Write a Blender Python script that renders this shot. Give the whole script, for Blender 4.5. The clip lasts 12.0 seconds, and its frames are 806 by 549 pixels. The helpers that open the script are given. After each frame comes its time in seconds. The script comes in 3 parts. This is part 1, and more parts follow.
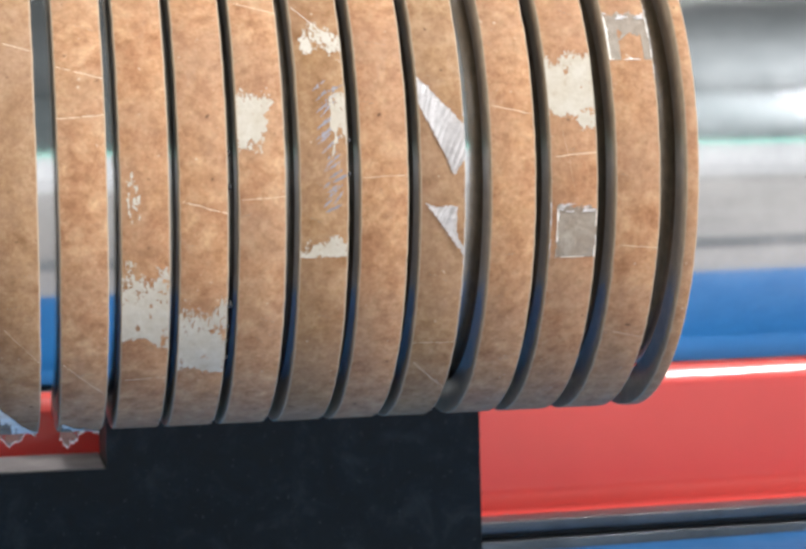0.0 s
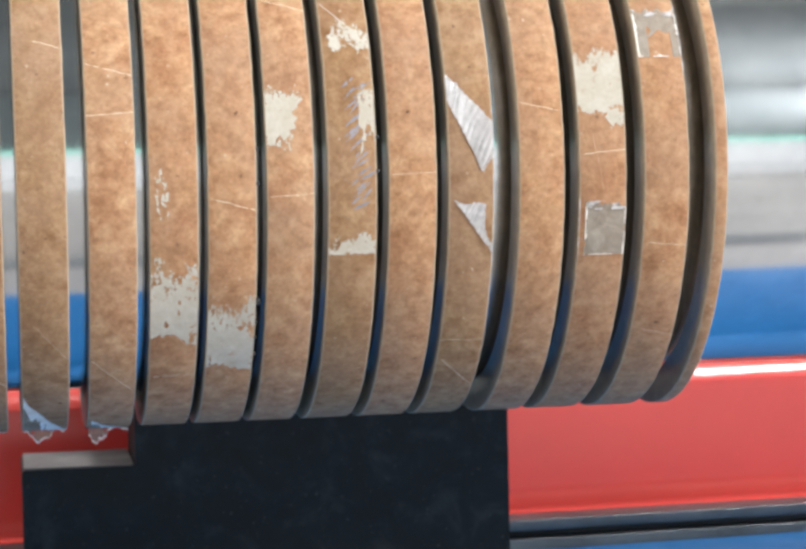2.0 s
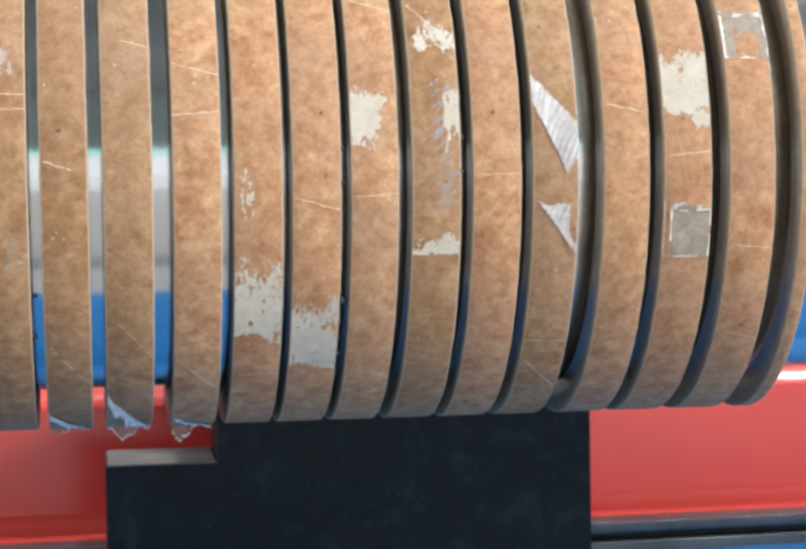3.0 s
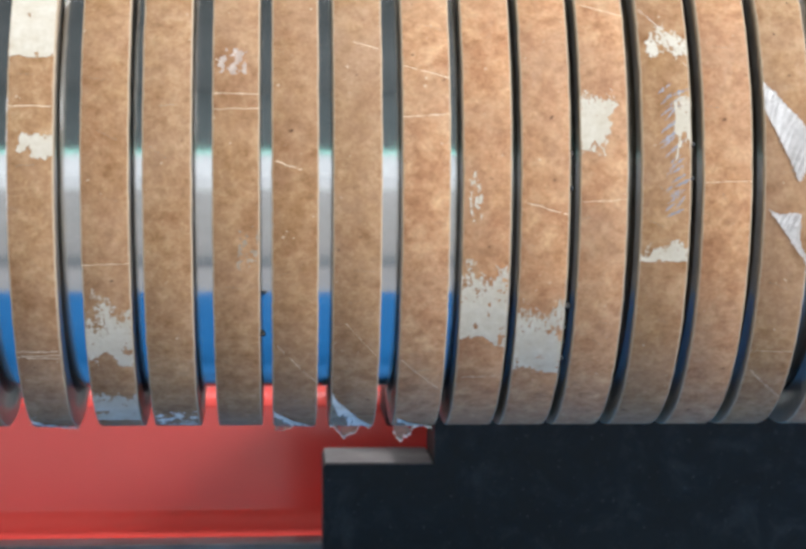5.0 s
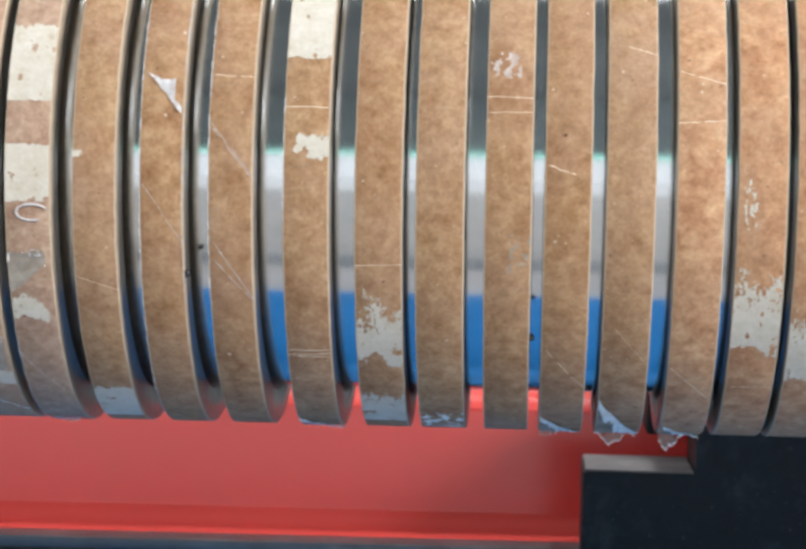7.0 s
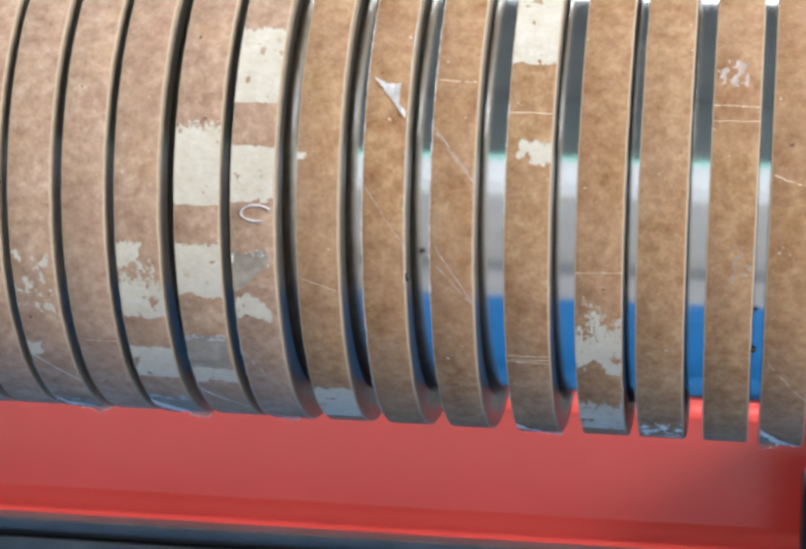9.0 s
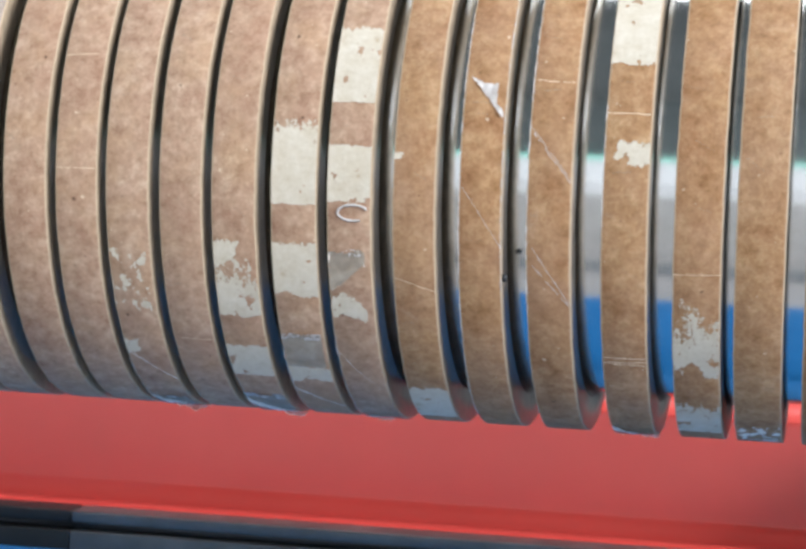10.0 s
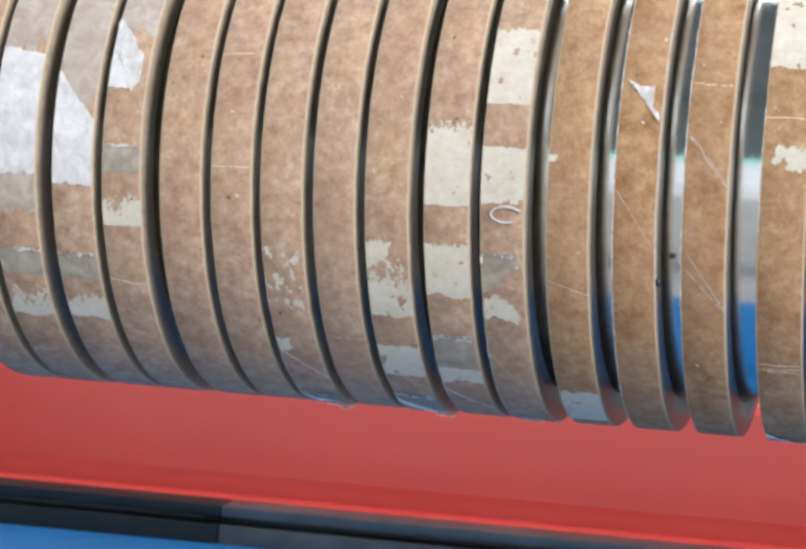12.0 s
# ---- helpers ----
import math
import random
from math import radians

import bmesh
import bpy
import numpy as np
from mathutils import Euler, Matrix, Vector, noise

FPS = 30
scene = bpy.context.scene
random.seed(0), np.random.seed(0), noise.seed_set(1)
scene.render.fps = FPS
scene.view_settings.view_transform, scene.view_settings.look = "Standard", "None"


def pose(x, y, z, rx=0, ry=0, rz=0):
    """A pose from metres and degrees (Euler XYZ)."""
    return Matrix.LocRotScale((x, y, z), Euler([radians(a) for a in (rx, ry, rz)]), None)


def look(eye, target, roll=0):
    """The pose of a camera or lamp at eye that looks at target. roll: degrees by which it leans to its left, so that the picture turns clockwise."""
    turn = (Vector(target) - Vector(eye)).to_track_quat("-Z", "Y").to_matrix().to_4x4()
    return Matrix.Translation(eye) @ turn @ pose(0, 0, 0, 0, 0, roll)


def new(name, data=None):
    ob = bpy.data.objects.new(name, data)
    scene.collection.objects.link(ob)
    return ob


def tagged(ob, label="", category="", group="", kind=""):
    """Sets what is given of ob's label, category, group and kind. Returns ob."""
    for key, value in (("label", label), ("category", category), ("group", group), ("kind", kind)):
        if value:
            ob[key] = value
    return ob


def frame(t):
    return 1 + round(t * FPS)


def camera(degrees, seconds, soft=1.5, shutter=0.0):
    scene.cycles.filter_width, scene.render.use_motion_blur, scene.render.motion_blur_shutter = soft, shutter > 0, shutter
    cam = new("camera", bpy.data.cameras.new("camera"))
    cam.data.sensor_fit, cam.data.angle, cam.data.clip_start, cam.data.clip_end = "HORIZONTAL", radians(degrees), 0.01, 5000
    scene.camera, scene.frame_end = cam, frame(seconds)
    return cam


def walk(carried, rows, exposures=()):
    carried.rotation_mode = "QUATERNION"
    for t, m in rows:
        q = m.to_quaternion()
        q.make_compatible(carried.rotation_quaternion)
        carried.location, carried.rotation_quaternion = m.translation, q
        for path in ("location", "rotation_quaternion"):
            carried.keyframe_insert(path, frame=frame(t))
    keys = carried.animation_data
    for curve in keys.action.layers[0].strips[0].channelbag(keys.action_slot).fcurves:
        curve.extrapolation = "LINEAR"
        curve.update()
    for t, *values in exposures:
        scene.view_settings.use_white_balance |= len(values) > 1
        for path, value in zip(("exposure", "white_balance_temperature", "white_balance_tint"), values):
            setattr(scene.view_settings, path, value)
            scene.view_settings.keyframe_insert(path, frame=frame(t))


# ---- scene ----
import collections

cam = camera(21.65, 12.0, soft=3.1, shutter=0.3)
cam.data.dof.use_dof = True
cam.data.dof.focus_distance = 0.318
cam.data.dof.aperture_fstop = 80
PATH = [
    (0.0, (0.00000, -0.36088, -0.00007), (0.07230, -0.00868, -0.01817), -1.337),
    (0.5, (0.00010, -0.36094, -0.00026), (0.07231, -0.00872, -0.01826), -1.337),
    (1.0, (0.00026, -0.36113, -0.00053), (0.07236, -0.00888, -0.01845), -1.333),
    (1.5, (0.00013, -0.36092, -0.00036), (0.07232, -0.00870, -0.01857), -1.332),
    (2.0, (0.00009, -0.36091, -0.00021), (0.06755, -0.00776, -0.01855), -1.292),
    (2.5, (-0.00021, -0.36118, -0.00050), (0.06059, -0.00680, -0.01836), -1.100),
    (3.0, (-0.00030, -0.36101, -0.00038), (0.05347, -0.00550, -0.01820), -0.951),
    (3.2, (-0.00013, -0.36089, -0.00049), (0.04930, -0.00473, -0.01809), -0.853),
    (4.8, (-0.00331, -0.36083, -0.00001), (0.02001, -0.00201, -0.01738), 0.060),
    (5.0, (-0.00404, -0.36082, -0.00004), (0.01546, -0.00176, -0.01731), 0.125),
    (5.5, (-0.00515, -0.36069, -0.00012), (0.00417, -0.00122, -0.01723), 0.332),
    (6.0, (-0.00615, -0.36053, -0.00003), (-0.00809, -0.00094, -0.01716), 0.620),
    (6.5, (-0.00734, -0.36050, -0.00009), (-0.01958, -0.00111, -0.01709), 0.888),
    (7.0, (-0.00800, -0.36056, -0.00024), (-0.03022, -0.00164, -0.01708), 1.128),
    (7.5, (-0.00852, -0.36110, -0.00094), (-0.04086, -0.00292, -0.01703), 1.321),
    (7.7, (-0.00862, -0.36099, -0.00095), (-0.04491, -0.00319, -0.01712), 1.496),
    (9.3, (-0.00716, -0.35996, 0.00033), (-0.07267, -0.00641, -0.01739), 2.168),
    (9.5, (-0.00717, -0.35981, 0.00038), (-0.07603, -0.00692, -0.01762), 2.239),
    (10.0, (-0.00784, -0.35942, 0.00017), (-0.08388, -0.00800, -0.01781), 2.381),
    (10.5, (-0.00907, -0.35911, 0.00068), (-0.09043, -0.00892, -0.01802), 2.408),
    (11.0, (-0.00881, -0.35920, 0.00115), (-0.09596, -0.01045, -0.01824), 2.550),
    (11.5, (-0.00876, -0.35890, 0.00139), (-0.10214, -0.01178, -0.01849), 2.685),
    (12.0, (-0.00894, -0.35877, 0.00123), (-0.10918, -0.01359, -0.01885), 2.978),
]
walk(cam, [(t, look(eye, target, roll)) for t, eye, target, roll in PATH],
     [(0.0, 0.79, 6500, 13), (2.5, 0.78, 6400, 11), (5.5, 0.77, 6200, 10), (12.0, 0.77, 6150, 10)])

# ---- light ----
world = bpy.data.worlds.new("hall_air")
world.use_nodes = True
world.node_tree.nodes["Background"].inputs[0].default_value = (1.0, 0.98, 0.97, 1)
world.node_tree.nodes["Background"].inputs[1].default_value = 0.2
scene.world = world


def area_lamp(name, eye, target, w, h, watts, colour):
    data = bpy.data.lights.new(name, "AREA")
    data.shape, data.size, data.size_y, data.energy, data.color = "RECTANGLE", w, h, watts, colour
    ob = new(name, data)
    ob.matrix_world = look(eye, target)
    return ob


WEST_WIN, EAST_WIN = (-3.4, 0.0, 1.5, 3.3), (-4.7, -1.3, 1.6, 3.4)   # y from, y to, z from, z to
area_lamp("window_light", (-4.27, -1.7, 2.4), (0, -1.7, 2.4), 3.3, 1.7, 90, (0.975, 0.98, 1.0))
area_lamp("window_light", (4.27, -3.0, 2.5), (0, -3.0, 2.5), 3.3, 1.7, 375, (0.975, 0.98, 1.0))
high_bay = bpy.data.lights.new("high_bay", "AREA")
high_bay.shape, high_bay.size, high_bay.energy, high_bay.color = "DISK", 0.09, 14, (1.0, 0.98, 0.95)
new("high_bay", high_bay).matrix_world = look((1.17, 0.72, 2.2), (0.1, 0.1, 0))
area_lamp("door_light", (1.075, -4.97, -0.12), (1.075, 0, -0.12), 6.05, 1.54, 14.5, (0.955, 0.98, 1.0))
area_lamp("fanlight", (1.075, -4.97, 0.77), (1.075, 0, 0.77), 6.05, 0.10, 1.9, (0.35, 1.0, 0.8))
ROOF_LIGHT = (-3.0, 3.0, 0.97, 1.43)   # x from, x to, y from, y to
area_lamp("roof_light", (0, 1.2, 3.97), (0, 1.2001, 0), 5.98, 0.44, 24, (0.99, 0.99, 1.0))


# ---- materials ----
def material(name):
    m = bpy.data.materials.new(name)
    m.use_nodes = True
    nt = m.node_tree
    return m, nt, nt.nodes["Principled BSDF"]


def node(nt, kind, **sockets):
    n = nt.nodes.new(kind)
    for key, value in sockets.items():
        n.inputs[key.replace("_", " ")].default_value = value
    return n


def noise_tex(nt, vec, scale, detail=4.0, rough=0.55, distortion=0.0):
    n = node(nt, "ShaderNodeTexNoise", Scale=scale, Detail=detail, Roughness=rough, Distortion=distortion)
    nt.links.new(vec, n.inputs["Vector"])
    return n.outputs["Fac"]


def ramp(nt, fac, stops):
    n = nt.nodes.new("ShaderNodeValToRGB")
    els = n.color_ramp.elements
    while len(els) < len(stops):
        els.new(0.5)
    for e, (p, c) in zip(els, stops):
        e.position, e.color = p, (*c, 1) if len(c) == 3 else c
    nt.links.new(fac, n.inputs["Fac"])
    return n.outputs["Color"]


def mix(nt, fac, a, b, blend="MIX"):
    n = nt.nodes.new("ShaderNodeMix")
    n.data_type, n.blend_type = "RGBA", blend
    for sock, v in ((n.inputs[0], fac), (n.inputs[6], a), (n.inputs[7], b)):
        if isinstance(v, (int, float)):
            sock.default_value = v
        elif isinstance(v, tuple):
            sock.default_value = (*v, 1)
        else:
            nt.links.new(v, sock)
    return n.outputs[2]


def bump(nt, bsdf, height, strength, distance):
    n = node(nt, "ShaderNodeBump", Strength=strength, Distance=distance)
    nt.links.new(height, n.inputs["Height"])
    nt.links.new(n.outputs["Normal"], bsdf.inputs["Normal"])


def own_coords(nt, stretch=(1, 1, 1)):
    """Object coordinates, shifted by the object's own random number."""
    tc = nt.nodes.new("ShaderNodeTexCoord")
    info = nt.nodes.new("ShaderNodeObjectInfo")
    scale = nt.nodes.new("ShaderNodeVectorMath")
    scale.operation = "SCALE"
    scale.inputs[0].default_value = (3.1, 1.7, 2.3)
    nt.links.new(info.outputs["Random"], scale.inputs["Scale"])
    add = nt.nodes.new("ShaderNodeVectorMath")
    nt.links.new(tc.outputs["Object"], add.inputs[0])
    nt.links.new(scale.outputs[0], add.inputs[1])
    mul = nt.nodes.new("ShaderNodeVectorMath")
    mul.operation = "MULTIPLY"
    mul.inputs[1].default_value = stretch
    nt.links.new(add.outputs[0], mul.inputs[0])
    return mul.outputs[0], info.outputs["Random"]


def kraft(name, dark, mid, light):
    """Brown paperboard: cloudy fibre formation, fine fibres, specks, faint rubbing."""
    m, nt, b = material(name)
    v, rnd = own_coords(nt)
    cloud = noise_tex(nt, v, 380, 7, 0.74)
    broad = noise_tex(nt, v, 45, 3, 0.5)
    fibre = noise_tex(nt, v, 1700, 3, 0.6)
    c = ramp(nt, cloud, [(0.32, dark), (0.49, mid), (0.67, light)])
    drift = noise_tex(nt, v, 70, 4, 0.6)
    c = mix(nt, ramp(nt, drift, [(0.42, (0, 0, 0)), (0.68, (0.55, 0.55, 0.55))]), c, (0.49, 0.315, 0.215))
    c = mix(nt, rnd, c, (0.95, 0.91, 0.88), "MULTIPLY")
    c = mix(nt, 0.32, c, ramp(nt, broad, [(0.3, (0.72, 0.70, 0.70)), (0.7, (1.0, 1.0, 1.0))]), "MULTIPLY")
    c = mix(nt, 0.45, c, ramp(nt, fibre, [(0.3, (0.62, 0.6, 0.58)), (0.7, (1, 1, 1))]), "MULTIPLY")
    grain = noise_tex(nt, v, 640, 4, 0.6)
    c = mix(nt, 0.55, c, ramp(nt, grain, [(0.32, (0.70, 0.67, 0.62)), (0.52, (1, 1, 1)), (0.72, (1.0, 1.0, 1.0))]), "MULTIPLY")
    tone = noise_tex(nt, v, 140, 3, 0.55, 0.4)
    c = mix(nt, 0.5, c, ramp(nt, tone, [(0.32, (0.74, 0.62, 0.60)), (0.5, (1, 1, 1)), (0.7, (1.0, 0.97, 0.84))]), "MULTIPLY")
    chip = noise_tex(nt, v, 980, 1, 0.4)
    c = mix(nt, ramp(nt, chip, [(0.775, (0, 0, 0)), (0.80, (0.8, 0.8, 0.8))]), c, (0.66, 0.52, 0.38))
    speck = noise_tex(nt, v, 620, 1, 0.4)
    c = mix(nt, ramp(nt, speck, [(0.77, (0, 0, 0)), (0.81, (0.7, 0.7, 0.7))]), c, (0.06, 0.03, 0.02))
    rub = noise_tex(nt, v, 120, 6, 0.7, 0.6)
    c = mix(nt, ramp(nt, rub, [(0.62, (0, 0, 0)), (0.8, (0.35, 0.35, 0.35))]), c, (0.55, 0.42, 0.32))
    nt.links.new(c, b.inputs["Base Color"])
    nt.links.new(ramp(nt, broad, [(0.3, (0.55, 0.55, 0.55)), (0.7, (0.72, 0.72, 0.72))]), b.inputs["Roughness"])
    b.inputs["Specular IOR Level"].default_value = 0.12
    bump(nt, b, fibre, 0.12, 0.0002)
    return m


def cut_board():
    """The sawn side of the paperboard: pale, in thin rings of plies."""
    m, nt, b = material("cut_paperboard")
    v, rnd = own_coords(nt)
    tc = nt.nodes.new("ShaderNodeTexCoord")
    sep = nt.nodes.new("ShaderNodeSeparateXYZ")
    nt.links.new(tc.outputs["Object"], sep.inputs[0])
    flat = nt.nodes.new("ShaderNodeCombineXYZ")
    nt.links.new(sep.outputs["Y"], flat.inputs["X"])
    nt.links.new(sep.outputs["Z"], flat.inputs["Y"])
    ln = nt.nodes.new("ShaderNodeVectorMath")
    ln.operation = "LENGTH"
    nt.links.new(flat.outputs[0], ln.inputs[0])
    mul = node(nt, "ShaderNodeMath")
    mul.operation = "MULTIPLY"
    mul.inputs[1].default_value = 2400
    nt.links.new(ln.outputs["Value"], mul.inputs[0])
    ply = nt.nodes.new("ShaderNodeTexNoise")
    ply.noise_dimensions = "1D"
    ply.inputs["Detail"].default_value = 2
    ply.inputs["Scale"].default_value = 1
    nt.links.new(mul.outputs[0], ply.inputs["W"])
    fuzz = noise_tex(nt, v, 900, 4, 0.6)
    c = ramp(nt, ply.outputs["Fac"], [(0.3, (0.42, 0.315, 0.21)), (0.7, (0.58, 0.46, 0.33))])
    c = mix(nt, 0.4, c, ramp(nt, fuzz, [(0.3, (0.6, 0.58, 0.55)), (0.7, (1, 1, 1))]), "MULTIPLY")
    nt.links.new(c, b.inputs["Base Color"])
    b.inputs["Roughness"].default_value = 0.85
    bump(nt, b, fuzz, 0.3, 0.0003)
    return m


def torn_paper():
    m, nt, b = material("torn_pale_paper")
    v, rnd = own_coords(nt)
    cloud = noise_tex(nt, v, 380, 5, 0.65)
    fine = noise_tex(nt, v, 1500, 3, 0.6)
    c = ramp(nt, cloud, [(0.24, (0.45, 0.34, 0.23)), (0.36, (0.60, 0.535, 0.43)), (0.7, (0.68, 0.63, 0.54))])
    c = mix(nt, 0.3, c, ramp(nt, fine, [(0.3, (0.75, 0.72, 0.66)), (0.7, (1, 1, 1))]), "MULTIPLY")
    nt.links.new(c, b.inputs["Base Color"])
    b.inputs["Roughness"].default_value = 0.9
    b.inputs["Specular IOR Level"].default_value = 0.1
    bump(nt, b, cloud, 0.4, 0.0004)
    return m


def clear_plastic(name, colour, alpha, rough, crease, spec=0.5):
    m, nt, b = material(name)
    v, rnd = own_coords(nt)
    n = noise_tex(nt, v, 300, 5, 0.6, 0.8)
    c = mix(nt, ramp(nt, n, [(0.35, (0, 0, 0)), (0.75, (1, 1, 1))]), colour, tuple(min(1, x * 1.35) for x in colour))
    nt.links.new(c, b.inputs["Base Color"])
    b.inputs["Roughness"].default_value = rough
    b.inputs["Specular IOR Level"].default_value = spec
    nt.links.new(ramp(nt, n, [(0.3, (alpha - 0.12,) * 3), (0.75, (min(1, alpha + 0.15),) * 3)]), b.inputs["Alpha"])
    bump(nt, b, n, crease, 0.0006)
    return m


def plain(name, colour, rough, metal=0.0, scale=60, vary=0.25, bumpy=0.0, spec=0.5, coat=0.0):
    m, nt, b = material(name)
    v, rnd = own_coords(nt)
    n = noise_tex(nt, v, scale, 5, 0.6)
    lo = tuple(x * (1 - vary) for x in colour)
    hi = tuple(min(1, x * (1 + vary)) for x in colour)
    nt.links.new(ramp(nt, n, [(0.3, lo), (0.7, hi)]), b.inputs["Base Color"])
    fine = noise_tex(nt, v, scale * 9, 3, 0.6)
    nt.links.new(ramp(nt, fine, [(0.3, (rough * 0.85,) * 3), (0.7, (min(1, rough * 1.15),) * 3)]), b.inputs["Roughness"])
    b.inputs["Metallic"].default_value = metal
    b.inputs["Specular IOR Level"].default_value = spec
    b.inputs["Coat Weight"].default_value = coat
    if bumpy:
        bump(nt, b, fine, bumpy, 0.0004)
    return m


def chrome():
    """Ground and chromed steel: fine turning marks round the shaft, light stains."""
    m, nt, b = material("ground_steel")
    v, rnd = own_coords(nt, (1, 0.02, 0.02))
    w, _ = own_coords(nt)
    turn = noise_tex(nt, v, 2600, 3, 0.6)
    stain = noise_tex(nt, w, 90, 9, 0.75)
    nt.links.new(ramp(nt, stain, [(0.3, (0.62, 0.64, 0.65)), (0.7, (0.80, 0.81, 0.81))]), b.inputs["Base Color"])
    nt.links.new(ramp(nt, stain, [(0.3, (0.11, 0.11, 0.11)), (0.7, (0.17, 0.17, 0.17))]), b.inputs["Roughness"])
    b.inputs["Metallic"].default_value = 1.0
    b.inputs["Anisotropic"].default_value = 0.1
    b.inputs["Anisotropic Rotation"].default_value = 0.25
    tan = nt.nodes.new("ShaderNodeTangent")
    tan.direction_type, tan.axis = "RADIAL", "X"
    nt.links.new(tan.outputs[0], b.inputs["Tangent"])
    bump(nt, b, turn, 0.04, 0.00005)
    return m


M_KRAFT_PALE = kraft("pale_kraft", (0.375, 0.237, 0.164), (0.520, 0.358, 0.254), (0.660, 0.497, 0.372))
M_KRAFT_OCHRE = kraft("ochre_kraft", (0.322, 0.176, 0.084), (0.454, 0.269, 0.141), (0.600, 0.402, 0.232))
M_KRAFT_RED = kraft("red_kraft", (0.440, 0.227, 0.114), (0.620, 0.350, 0.190), (0.775, 0.505, 0.298))
M_CUT, M_TORN = cut_board(), torn_paper()
M_TAPE = clear_plastic("clear_tape", (0.40, 0.36, 0.30), 0.66, 0.5, 0.7, 0.1)
M_FILM = clear_plastic("milky_film", (0.57, 0.545, 0.53), 0.9, 0.4, 0.6)
M_RIM = plain("burnished_cut", (0.36, 0.28, 0.195), 0.33, scale=500, vary=0.25, spec=0.55)
M_LINER = plain("smooth_inner_liner", (0.30, 0.20, 0.13), 0.42, scale=300, vary=0.2, spec=0.5)
M_HANG = clear_plastic("loose_tape", (0.42, 0.37, 0.29), 0.5, 0.55, 0.4, 0.12)
M_FOLD = clear_plastic("white_folded_film", (0.93, 0.85, 0.72), 0.97, 0.55, 0.4, 0.2)
M_WHITE_FILM = clear_plastic("white_film", (0.60, 0.575, 0.57), 0.97, 0.35, 0.15)
M_HAZE = clear_plastic("hazy_tape", (0.52, 0.47, 0.42), 0.55, 0.3, 0.3)
M_SCRATCH = plain("bare_scratch", (0.80, 0.63, 0.45), 0.7, scale=700)
M_BLUE_INK = plain("blue_print", (0.10, 0.13, 0.30), 0.5, scale=500)
M_FADED = clear_plastic("rubbed_pale_paper", (0.50, 0.42, 0.32), 0.55, 0.8, 0.3)
M_INK = plain("grey_ink", (0.30, 0.285, 0.31), 0.6, scale=500)
M_SCUFF = clear_plastic("pale_scuff", (0.70, 0.61, 0.54), 0.5, 0.5, 0.3)
M_STEEL = chrome()
M_RED = plain("red_enamel", (0.84, 0.100, 0.082), 0.20, scale=14, vary=0.06, spec=0.5)
M_BLUE = plain("blue_enamel", (0.018, 0.195, 0.51), 0.6, scale=14, vary=0.12)
def black_rubber():
    """Dull black sheet with smears and grains of dust."""
    m, nt, b = material("black_rubber")
    v, rnd = own_coords(nt)
    smear = noise_tex(nt, v, 110, 5, 0.65, 0.5)
    c = ramp(nt, smear, [(0.40, (0.004, 0.007, 0.008)), (0.54, (0.009, 0.014, 0.016)), (0.68, (0.032, 0.038, 0.040))])
    dust = noise_tex(nt, v, 900, 2, 0.5)
    c = mix(nt, ramp(nt, dust, [(0.66, (0, 0, 0)), (0.73, (0.5, 0.5, 0.5))]), c, (0.10, 0.11, 0.11))
    nt.links.new(c, b.inputs["Base Color"])
    nt.links.new(ramp(nt, smear, [(0.3, (0.45, 0.45, 0.45)), (0.8, (0.68, 0.68, 0.68))]), b.inputs["Roughness"])
    b.inputs["Specular IOR Level"].default_value = 0.3
    bump(nt, b, dust, 0.2, 0.0003)
    return m


M_BLACK = black_rubber()
M_EDGE = plain("bare_steel_edge", (0.25, 0.228, 0.224), 0.55, scale=120)
M_RAIL = plain("grey_rail_steel", (0.17, 0.18, 0.19), 0.4, metal=0.5, scale=90)
M_DARK = plain("dark_steel", (0.02, 0.022, 0.025), 0.5, scale=90)
M_FLOOR = plain("grey_floor_paint", (0.34, 0.318, 0.30), 0.5, scale=3, vary=0.15)
M_SOUTH = plain("dark_wall_paint", (0.085, 0.10, 0.10), 0.9, scale=2, vary=0.12)
M_MAT = plain("grey_mat", (0.16, 0.165, 0.17), 0.7, scale=20)
M_WALL = plain("dull_wall_paint", (0.55, 0.57, 0.56), 0.9, scale=2, vary=0.12)
M_CEIL = plain("dark_ceiling_sheet", (0.085, 0.095, 0.095), 0.8, scale=2, vary=0.15)
M_GREEN = plain("green_window_frame", (0.16, 0.55, 0.45), 0.5, scale=9)
M_WHITE = plain("white_lamp_housing", (0.75, 0.75, 0.73), 0.4, scale=30, vary=0.05)


# ---- mesh helpers ----
S = 0.043          # outer radius of the paper cores
WALL_T = 0.13      # their wall, as a share of the radius
RM = 0.8575         # radius of the shaft, as a share of the radius


def part(name, bm, mats, parent=None, label="", smooth=True):
    me = bpy.data.meshes.new(name)
    bm.to_mesh(me)
    bm.free()
    for m in mats if isinstance(mats, (list, tuple)) else (mats,):
        me.materials.append(m)
    for p in me.polygons:
        p.use_smooth = smooth
    ob = new(name, me)
    if parent:
        ob.parent = parent
    if label:
        ob["label"] = label
    return ob


